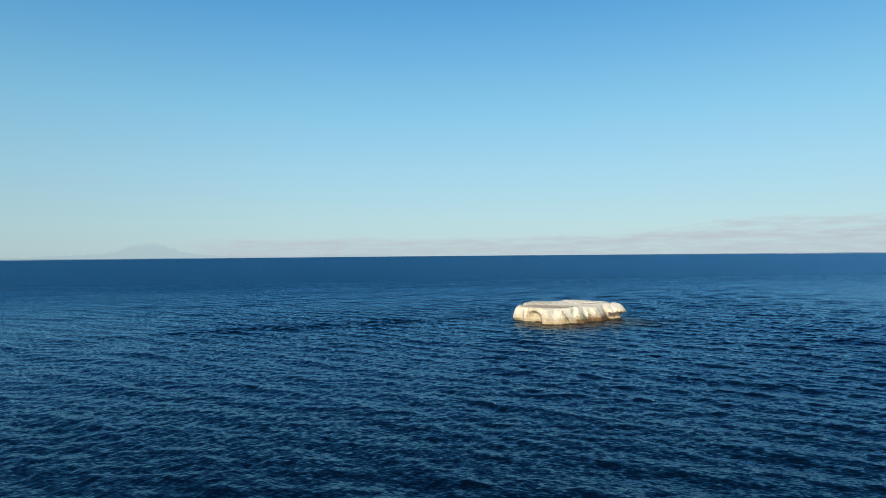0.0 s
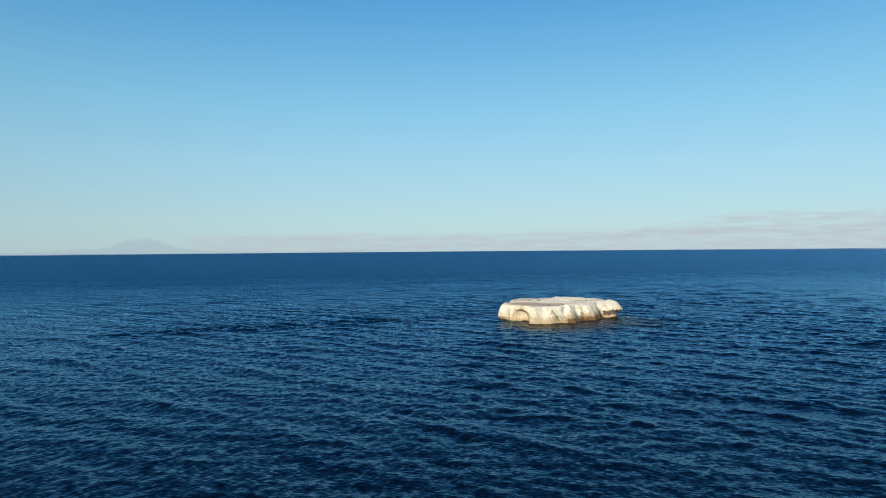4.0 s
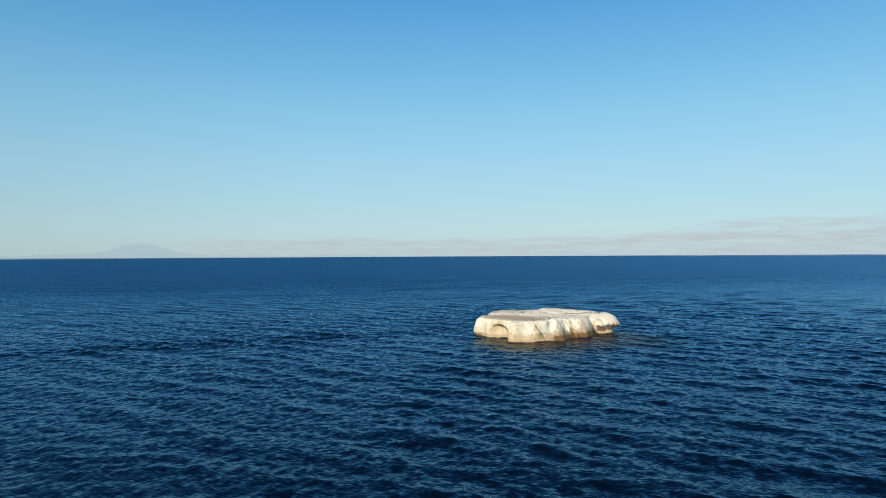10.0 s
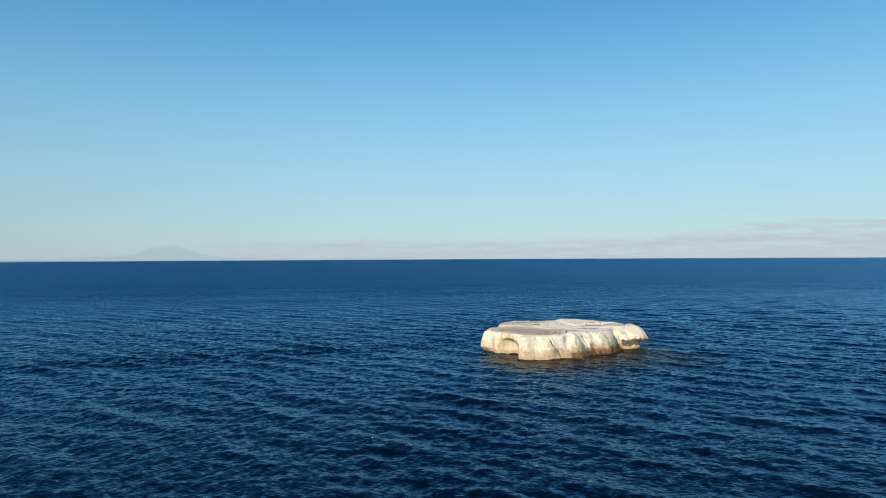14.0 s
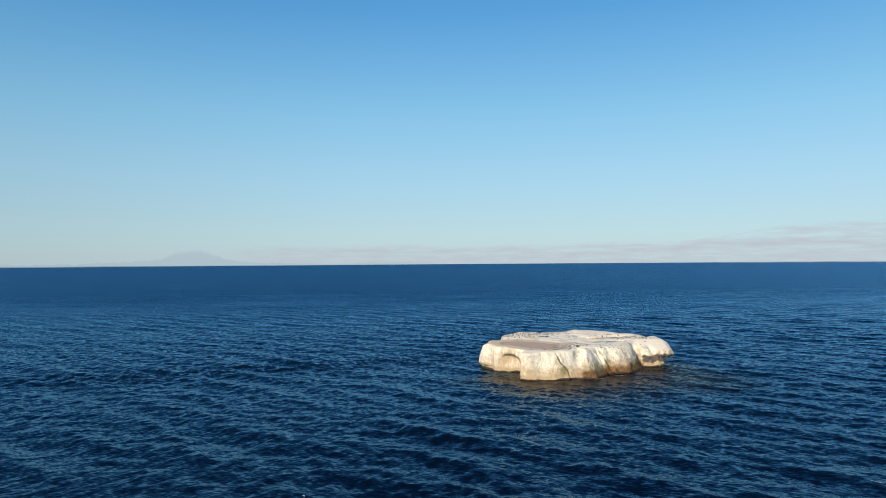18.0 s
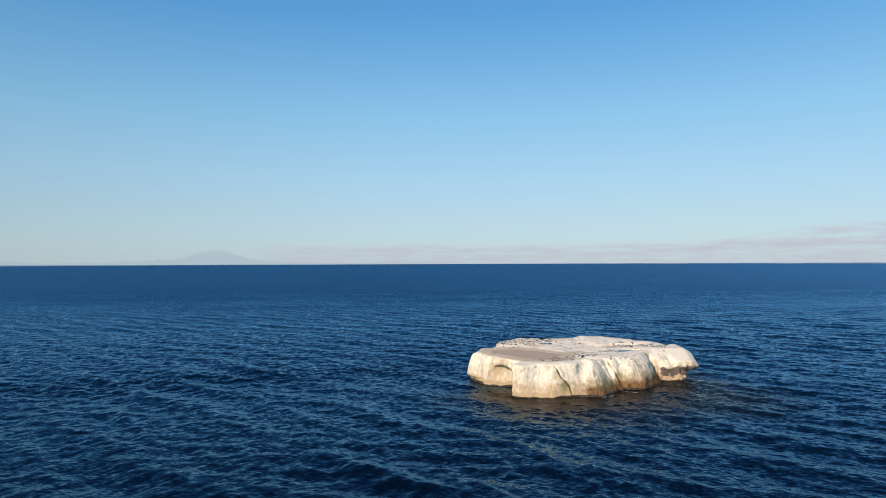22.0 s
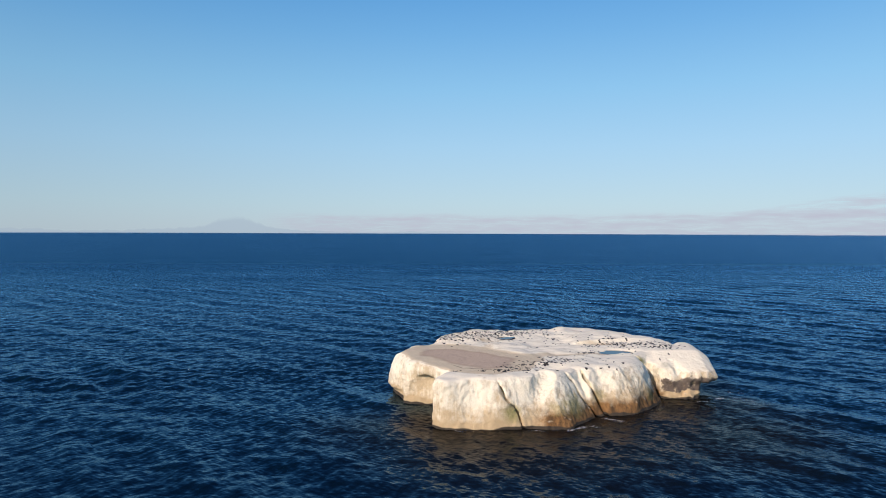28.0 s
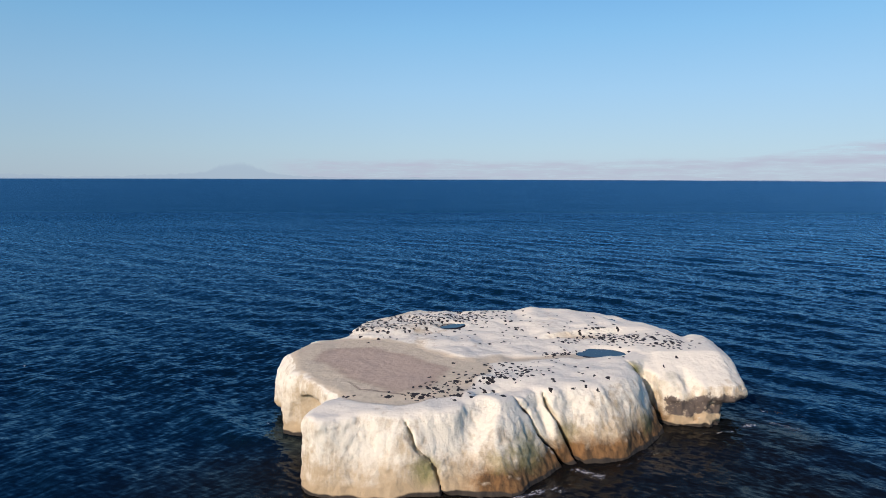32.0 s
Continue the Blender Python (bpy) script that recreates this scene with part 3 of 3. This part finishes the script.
def rock_field():
    X, Y, Z = PX[:, :, None], PY[:, :, None], ax_z[None, None, :]
    shape = (len(ax_x), len(ax_y), len(ax_z))
    ones = np.ones(shape, np.float32)
    x3, y3, z3 = X * ones, Y * ones, Z * ones
    # relief is worked out only near the surface
    plans = [polygon_distance(PX, PY, block[1])[:, :, None].astype(np.float32) for block in BLOCKS]
    nearest = np.minimum.reduce([np.maximum(plan + block[2] * np.maximum(Z, -1), Z - block[4][:, :, None]) for plan, block in zip(plans, BLOCKS)])
    band = (nearest > -2.6) & (nearest < 1.6)
    bx, by, bz = x3[band], y3[band], z3[band]
    lumps, flutes, grit = (np.zeros(shape, np.float32) for _ in range(3))
    lumps[band] = fractal(bx * 0.34, by * 0.34, bz * 0.28, 3, 3) - 0.5
    flutes[band] = fractal(bx * 1.5, by * 1.5, bz * 0.35, 2, 9) - 0.5
    grit[band] = lattice_noise(bx * 2.6, by * 2.6, bz * 2.6, 17) - 0.5
    steep = smoothstep(0.3, 1.4, TOP[:, :, None] - z3)
    rough = (0.8 * lumps + 0.06 * flutes + 0.12 * grit) * (0.12 + 0.88 * steep)
    total, owner, best = None, np.zeros(shape, np.int8), None
    for i, (name, outline, batter, rim, height) in enumerate(BLOCKS):
        if name == "front_block":
            batter = 0.30 - 0.27 * smoothstep(-12.5, -16.0, X)
        side = (plans[i] + batter * np.maximum(z3, -1)) / np.hypot(1, batter) + rough
        if name == "left_lobe":
            side = side + 0.9 * smoothstep(1.1, 0.3, z3)
        if name == "head_block":
            side = side + 0.6 * lumps + 0.6 * flutes + 0.35 * grit
        d = smooth_max(side, z3 - height[:, :, None], rim)
        if name == "head_block":
            brow = polygon_distance(PX, PY, HEAD_BROW)[:, :, None] + 0.24 * np.maximum(z3 - 3, 0) + 0.7 * rough
            brow = smooth_max(brow + 0.4 * flutes, z3 - height[:, :, None], 0.4)
            brow = smooth_max(brow, 2.45 - z3 + 1.2 * lumps, 0.7)
            d = smooth_min(d, brow, 0.5)
        d = d.astype(np.float32)
        if total is None:
            total, best = d, d.copy()
        else:
            closer = d < best
            owner[closer] = i
            best = np.minimum(best, d)
            total = smooth_min(total, d, 0.3)
    # the arched hollow under the rim, between the left lobe and the front block
    arch = np.sqrt(((x3 + 17.6) / 2.75) ** 2 + (np.maximum(z3, 0) / 4.4) ** 2) - 1 + 0.12 * lumps
    behind = y3 + 16.05 + 0.33 * (x3 + 17) + 0.5 * lumps
    beside = ((x3 + 17.2) * 10.6 - (y3 + 25.7) * 4.2) / math.hypot(10.6, 4.2) + 0.7 * lumps
    hollow = smooth_max(smooth_max(arch * 2.75, behind, 0.5), beside + 0.15, 0.3)
    hollow = np.maximum(hollow, -0.5 - z3)
    total = smooth_max(total, -hollow, 0.6)
    # troughs worn into the faces
    for (ax, ay, az), (bx, by, bz), radius in TROUGHS:
        ux, uy, uz = bx - ax, by - ay, bz - az
        s = np.clip(((x3 - ax) * ux + (y3 - ay) * uy + (z3 - az) * uz) / (ux * ux + uy * uy + uz * uz), 0, 1)
        tube = np.sqrt((x3 - ax - s * ux) ** 2 + (y3 - ay - s * uy) ** 2 + (z3 - az - s * uz) ** 2) - radius
        total = smooth_max(total, -tube - 0.3 * flutes, 0.5)
    # cracks between the blocks
    for base, top, w0, w1, inward in CRACKS:
        a, b = Vector(base), Vector(top)
        along = b - a
        across = along.cross(Vector((*inward, 0))).normalized()
        s = ((x3 - a.x) * along.x + (y3 - a.y) * along.y + (z3 - a.z) * along.z) / along.length_squared
        off = (x3 - a.x) * across.x + (y3 - a.y) * across.y + (z3 - a.z) * across.z + 1.3 * lumps + 0.5 * flutes
        width = w0 + (w1 - w0) * np.clip(s, 0, 1)
        gap = np.maximum(np.abs(off) - width * smoothstep(1.08, 0.9, s), (np.abs(s - 0.5) - 0.56) * along.length)
        gap = np.maximum(gap, -(total + 1.3))
        total = smooth_max(total, -gap, 0.15)
    return total.astype(np.float32), owner


def surface_net(field, step, origin):
    """Quads on the zero surface of a field on an even lattice."""
    n = field.shape
    inside = field < 0
    total = np.zeros([k - 1 for k in n] + [3], np.float32)
    hits = np.zeros([k - 1 for k in n], np.float32)
    corners = [(a, b, c) for a in (0, 1) for b in (0, 1) for c in (0, 1)]

    def view(v, o):
        return v[o[0]:n[0] - 1 + o[0], o[1]:n[1] - 1 + o[1], o[2]:n[2] - 1 + o[2]]
    for axis in range(3):
        for o in corners:
            if o[axis]:
                continue
            p = list(o)
            p[axis] = 1
            f0, f1 = view(field, o), view(field, p)
            cut = (f0 < 0) != (f1 < 0)
            t = f0[cut] / (f0[cut] - f1[cut])
            for k in range(3):
                total[..., k][cut] += o[k] + (t if k == axis else 0)
            hits[cut] += 1
    used = hits > 0
    ids = np.full(used.shape, -1, np.int64)
    ids[used] = np.arange(used.sum())
    cells = np.argwhere(used)
    verts = (cells + total[used] / hits[used][:, None]) * step + np.array(origin)
    quads = []
    for axis in range(3):
        u, v = (axis + 1) % 3, (axis + 2) % 3
        lo = [slice(1, n[k] - 1) for k in range(3)]
        lo[axis] = slice(0, n[axis] - 1)
        hi = list(lo)
        hi[axis] = slice(1, n[axis])
        a, b = inside[tuple(lo)], inside[tuple(hi)]
        for flip, where in ((False, a & ~b), (True, ~a & b)):
            cell = np.argwhere(where) + np.array([lo[k].start for k in range(3)])

            def at(du, dv):
                c = cell.copy()
                c[:, u] += du
                c[:, v] += dv
                return ids[c[:, 0], c[:, 1], c[:, 2]]
            ring = [at(-1, -1), at(0, -1), at(0, 0), at(-1, 0)]
            quads.append(np.stack(ring[::-1] if flip else ring, -1))
    return verts, np.concatenate(quads), cells


def vertex_normals(verts, quads):
    a, b, c, d = (verts[quads[:, i]] for i in range(4))
    face = np.cross(c - a, d - b)
    normals = np.zeros_like(verts)
    for i in range(4):
        np.add.at(normals, quads[:, i], face)
    return normals / np.maximum(np.linalg.norm(normals, axis=1, keepdims=True), 1e-9)


field, owner = rock_field()
rock_verts, rock_quads, rock_cells = surface_net(field, STEP, (ax_x[0], ax_y[0], ax_z[0]))
for _ in range(2):
    near_sum, near_count = np.zeros_like(rock_verts), np.zeros(len(rock_verts))
    for a, b in ((0, 1), (1, 2), (2, 3), (3, 0)):
        for p, q in ((a, b), (b, a)):
            for k in range(3):
                near_sum[:, k] += np.bincount(rock_quads[:, p], rock_verts[rock_quads[:, q], k], len(rock_verts))
            near_count += np.bincount(rock_quads[:, p], minlength=len(rock_verts))
    rock_verts = 0.45 * rock_verts + 0.55 * near_sum / near_count[:, None]
rock_normals = vertex_normals(rock_verts, rock_quads)
vx, vy, vz = rock_verts.T
crumble = 0.24 * (fractal(vx * 0.9, vy * 0.9, vz * 0.9, 3, 61) - 0.5) + 0.12 * (lattice_noise(vx * 3.1, vy * 3.1, vz * 3.1, 67) - 0.5)
crumble *= 0.25 + 0.75 * smoothstep(0.95, 0.7, rock_normals[:, 2])
rock_verts = rock_verts + rock_normals * crumble[:, None]
rock_normals = vertex_normals(rock_verts, rock_quads)
rx, ry, rz = rock_verts.T
facing_up = rock_normals[:, 2]
flat_mask, swale_mask = pan_depth(rx, ry)
wander = fractal(rx * 0.5, ry * 0.5, rz * 0.5, 3, 41) - 0.5
low = rz + 1.4 * wander


def spot(x, y, z, r):
    return np.exp(-((rx - x) ** 2 + (ry - y) ** 2 + (rz - z) ** 2) / (r * r))


right_side = smoothstep(-6, -2, rx) * smoothstep(17.5, 15.5, rx)


def strip(a, b, width):
    return np.exp(-(segment_distance(rx, ry, a, b) / width) ** 2)


# where the birds gather; their stand-in specks are painted here
flock_spread = 0.85 * bell(rx, ry, -7.0, -21.6, 3.8, 0.7) + 0.72 * strip((-5.5, -19.6), (1.4, -14.2), 1.6) + 0.80 * strip((-13.5, 2.5), (-1.5, 10.5), 3.0) + 0.45 * strip((-3, 13), (6, 14), 1.3) + 0.20 * bell(rx, ry, 0, 4, 5, 4) + 0.75 * strip((13.4, -1.2), (19.2, -4.8), 2.2) + 0.7 * strip((5.4, -8.0), (7.6, -7.4), 0.8) + 0.45 * strip((7.6, -3.4), (13.5, 0.8), 0.9) + 0.15 * bell(rx, ry, 6.4, -20.5, 2.5, 2) + 0.14 * bell(rx, ry, 3, -14, 3, 3)
ROCK_MASKS = {
    "pan": np.clip(flat_mask + 0.8 * swale_mask , 0, 1) * smoothstep(0.75, 0.92, facing_up) + 0.9 * bell(rx, ry, 10.6, -1.0, 3.4, 0.8),
    "core": smoothstep(-1.0, -5.2, polygon_distance(rx, ry, PAN)),
    "slope": smoothstep(0.95, 0.7, facing_up),
    "ochre": np.clip(smoothstep(1.5, 0.3, low) + 0.5 * smoothstep(4.8, 1.6, low), 0, 1) * smoothstep(0.95, 0.6, facing_up),
    "rust": right_side * smoothstep(2.9, 0.8, low) * smoothstep(0.95, 0.6, facing_up),
    "algae": np.clip(1.0 * spot(-7.4, -26.9, 1.9, 1.3) + 0.9 * spot(1.6, -24.4, 2.6, 2.1) + 0.6 * spot(4.6, -20.6, 2.6, 1.5) + 0.5 * spot(-1.5, -26.2, 2.4, 1.6) + 1.0 * spot(13.8, -11.8, 5.2, 1.2) + 0.5 * spot(17.2, -12.2, 3.8, 1.8) + 0.6 * spot(13.2, -17.0, 1.8, 1.8), 0, 1),
    "bare": 0.72 * np.clip(smoothstep(15.6, 16.6, rx) * smoothstep(0.7, 1.3, low) * smoothstep(3.9, 2.5, low) * smoothstep(-8, -11, ry), 0, 1),
    "bird_specks": np.clip(1.45 * flock_spread + 0.02 * smoothstep(-9, -5, rx) * smoothstep(18, 16, rx), 0, 0.85) * smoothstep(0.6, 0.85, facing_up),
    "crust": 1.1 * smoothstep(-18.5, -21, rx) * smoothstep(0.6, 1.6, low) + 0.8 * smoothstep(-20, -16, rx) * smoothstep(-3, -7, rx) * smoothstep(1.0, 3.2, low) * smoothstep(-18, -22, ry) + smoothstep(0.6, 0.95, facing_up) * 0.6 + 0.9 * smoothstep(-9, -2, rx) * smoothstep(2.0, 4.0, rz) + 0.4 * smoothstep(3.5, 5.2, rz),
    "seam": np.exp(-((np.minimum(segment_distance(rx, ry, (-15.8, -15.0), (-13.1, -19.8)), segment_distance(rx, ry, (-13.1, -19.8), (-8.6, -21.5))) + 0.5 * wander) / 0.14) ** 2) * smoothstep(0.7, 0.9, facing_up),
    "wet": smoothstep(0.5, 0.05, rz + 0.8 * wander),
}

sea_rock = tagged(new("sea_rock"), "flat-topped rock islet whitened by guano, standing in the sea", "rock")
quad_owner = owner[tuple(rock_cells[rock_quads[:, 0]].T)]
for i, block in enumerate(BLOCKS):
    mine = rock_quads[quad_owner == i]
    used, local = np.unique(mine, return_inverse=True)
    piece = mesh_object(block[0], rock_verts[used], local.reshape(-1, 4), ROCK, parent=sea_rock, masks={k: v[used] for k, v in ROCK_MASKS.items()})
    piece.data.normals_split_custom_set_from_vertices(rock_normals[used])


# ---- pools on the rock ----
def rock_pool(label, cx, cy, rx_, ry_, depth, seed):
    level = float(top_height(np.array([cx]), np.array([cy]))[0]) + depth
    bm = bmesh.new()
    ring = []
    for k in range(40):
        a = 2 * math.pi * k / 40
        r = 1 + 0.45 * noise.noise((math.cos(a) * 1.3, math.sin(a) * 1.3, seed)) + 0.25 * noise.noise((math.cos(a) * 3.7, math.sin(a) * 3.7, seed + 9))
        ring.append(bm.verts.new((cx + rx_ * r * math.cos(a), cy + ry_ * r * math.sin(a), level)))
    bm.faces.new(ring)
    made = bmesh.ops.extrude_face_region(bm, geom=bm.faces[:])
    bmesh.ops.translate(bm, vec=(0, 0, -0.5), verts=[v for v in made["geom"] if isinstance(v, bmesh.types.BMVert)])
    bmesh.ops.recalc_face_normals(bm, faces=bm.faces[:])
    me = bpy.data.meshes.new("rock_pool")
    bm.to_mesh(me)
    bm.free()
    me.materials.append(POOL)
    return tagged(new("rock_pool", me), label, "rock pool", "pools on the rock")


rock_pool("shallow dark blue pool of water in a hollow of the rock", 11.7, -6.9, 2.7, 1.8, 0.30, 1)
rock_pool("small pool of water among the rock's back hollows", -4.6, 4.2, 1.9, 1.4, 0.28, 2)
rock_pool("tiny puddle on the rock's back slope", 15.5, 6.2, 1.3, 0.7, 0.17, 3)


# ---- distance ----
CENTRE = (-50.0, -170.0)


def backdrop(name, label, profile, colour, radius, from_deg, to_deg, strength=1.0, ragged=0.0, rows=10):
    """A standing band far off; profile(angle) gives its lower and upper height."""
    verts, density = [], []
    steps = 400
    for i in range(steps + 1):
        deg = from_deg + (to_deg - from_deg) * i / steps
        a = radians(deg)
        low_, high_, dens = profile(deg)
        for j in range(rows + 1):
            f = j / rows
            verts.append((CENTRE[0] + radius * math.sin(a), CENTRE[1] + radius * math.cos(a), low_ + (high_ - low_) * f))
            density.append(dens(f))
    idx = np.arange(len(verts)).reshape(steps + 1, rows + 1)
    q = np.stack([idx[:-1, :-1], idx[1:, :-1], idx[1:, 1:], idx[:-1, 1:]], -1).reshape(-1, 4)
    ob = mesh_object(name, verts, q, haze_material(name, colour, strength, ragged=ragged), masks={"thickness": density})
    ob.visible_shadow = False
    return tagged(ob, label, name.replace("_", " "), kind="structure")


def hill_line(deg):
    h = 18 + 35 * noise.noise((deg * 0.11, 3.1, 0)) + 9 * noise.noise((deg * 0.5, 7.7, 0)) + 9 * noise.noise((deg * 1.7, 2.2, 0)) + 6 * noise.noise((deg * 4.1, 9.2, 0))
    h += 72 * math.exp(-((deg + 15.6) / 2.3) ** 2) + 22 * math.exp(-((deg + 15.2) / 0.8) ** 2) + 18 * math.exp(-((deg + 16.9) / 0.7) ** 2) + 34 * math.exp(-((deg + 21.5) / 3.5) ** 2)
    return max(h, 10)


def bank_line(deg):
    return 145 + 14 * noise.noise((deg * 0.2, 1.3, 0)) + 8 * noise.noise((deg * 0.9, 5.3, 0)) + 28 * smoothstep(10, 34, deg)


backdrop("cloud_bank_backdrop", "pale mauve cloud bank low over the horizon",
         lambda d: (-4, bank_line(d), lambda f: 0.95 * smoothstep(-14.5, -8, d) * smoothstep(1.0, 0.75, f)), (0.485, 0.53, 0.595, 1), 4700, -75, 75, ragged=0.24)
backdrop("cloud_streak_backdrop", "thin mauve-grey cloud streaks above the horizon",
         lambda d: (90, 150 + 115 * smoothstep(24, 36, d), lambda f: 0.75 * smoothstep(20, 34, d) * smoothstep(0.0, 0.25, f) * smoothstep(1.0, 0.8, f)), (0.50, 0.545, 0.61, 1), 4750, 16, 75, ragged=0.16)
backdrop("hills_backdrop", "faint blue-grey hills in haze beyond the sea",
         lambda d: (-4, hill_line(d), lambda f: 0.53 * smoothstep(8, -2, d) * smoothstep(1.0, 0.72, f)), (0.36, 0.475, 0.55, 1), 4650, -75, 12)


# ---- foam ----
foam_dice = np.random.RandomState(21)


def foam_sheets(name, label, ribbons):
    """Ribbons that ride on the water; each: points, width, strength."""
    verts, faces, froth = [], [], []
    for points, width, strength in ribbons:
        line = []
        for (ax, ay), (bx, by) in zip(points, points[1:]):
            pieces = max(2, int(math.hypot(bx - ax, by - ay) / 0.15))
            line += [(ax + (bx - ax) * k / pieces, ay + (by - ay) * k / pieces, math.atan2(by - ay, bx - ax)) for k in range(pieces)]
        rows = max(4, int(width / 0.12))
        base = len(verts)
        for n, (x, y, heading) in enumerate(line):
            along_fade = min(1.0, 4.0 * n / len(line), 4.0 * (len(line) - 1 - n) / len(line))
            for r in range(rows + 1):
                v = r / rows - 0.5
                verts.append((x - math.sin(heading) * v * width, y + math.cos(heading) * v * width, 0.0))
                froth.append(strength * along_fade * (1 - (2 * v) ** 2))
        for n in range(len(line) - 1):
            for r in range(rows):
                a = base + n * (rows + 1) + r
                faces.append((a, a + 1, a + rows + 2, a + rows + 1))
    verts = np.array(verts)
    verts = np.stack(sea_surface(verts[:, 0], verts[:, 1], 0.48), -1) + np.array((0, 0, 0.035))
    ob = mesh_object(name, verts, faces, FOAM, masks={"froth": froth})
    return tagged(ob, label, "foam", kind="stuff")


foam_sheets("wash_foam", "thin white foam washing along the rock's foot", [
    ([(-9.0, -28.0), (-5.5, -27.9), (-3.2, -28.2), (-0.6, -27.8), (2.8, -26.0), (5.0, -22.9)], 1.7, 0.86),
    ([(4.2, -22.6), (5.6, -23.2), (6.8, -24.2), (7.6, -25.4)], 2.2, 0.95),
    ([(1.6, -27.4), (3.6, -26.4), (5.4, -25.6)], 1.4, 0.8),
    ([(5.6, -21.8), (7.4, -22.7), (10.2, -22.0), (13.9, -18.7), (16.3, -14.8)], 0.9, 0.7),
    ([(17.2, -14.9), (20.5, -15.7), (22.6, -15.0), (23.8, -12.6)], 0.9, 0.75),
    ([(22.8, -14.6), (24.6, -13.9), (26.4, -12.9)], 1.6, 0.95),
    ([(-17.4, -26.0), (-13.9, -28.0), (-9.0, -28.3)], 0.8, 0.72),
    ([(17.0, -20.0), (18.4, -19.0), (19.4, -17.6)], 1.1, 0.72),
    ([(25.6, -11.6), (28.0, -13.2), (30.5, -16.0)], 2.2, 0.75),
    ([(26.2, -9.0), (29.4, -9.6), (33.0, -12.0)], 1.6, 0.68),
    ([(-21.6, -15.6), (-24.2, -9.4)], 0.7, 0.7),
])

caps = []
for _ in range(44):
    x, y = -160 + 340 * foam_dice.rand(), -190 + 340 * foam_dice.rand()
    size_of_cap = 0.5 + 1.3 * foam_dice.rand() ** 2
    if -30 < x < 32 and -34 < y < 20:
        continue
    # slide to the nearest crest
    line = np.linspace(-4, 4, 41)
    best_at = line[int(np.argmax(sea_height(x + line * 0.95, y + line * 0.31, 0.48)))]
    x, y = x + best_at * 0.95, y + best_at * 0.31
    bend = 0.25 * foam_dice.randn()
    caps.append(([(x + 0.31 * size_of_cap, y - 0.95 * size_of_cap), (x + bend, y), (x - 0.31 * size_of_cap, y + 0.95 * size_of_cap)], 0.22 + 0.25 * foam_dice.rand(), 1.1))
foam_sheets("whitecaps", "scattered small whitecaps on the wave crests", caps)
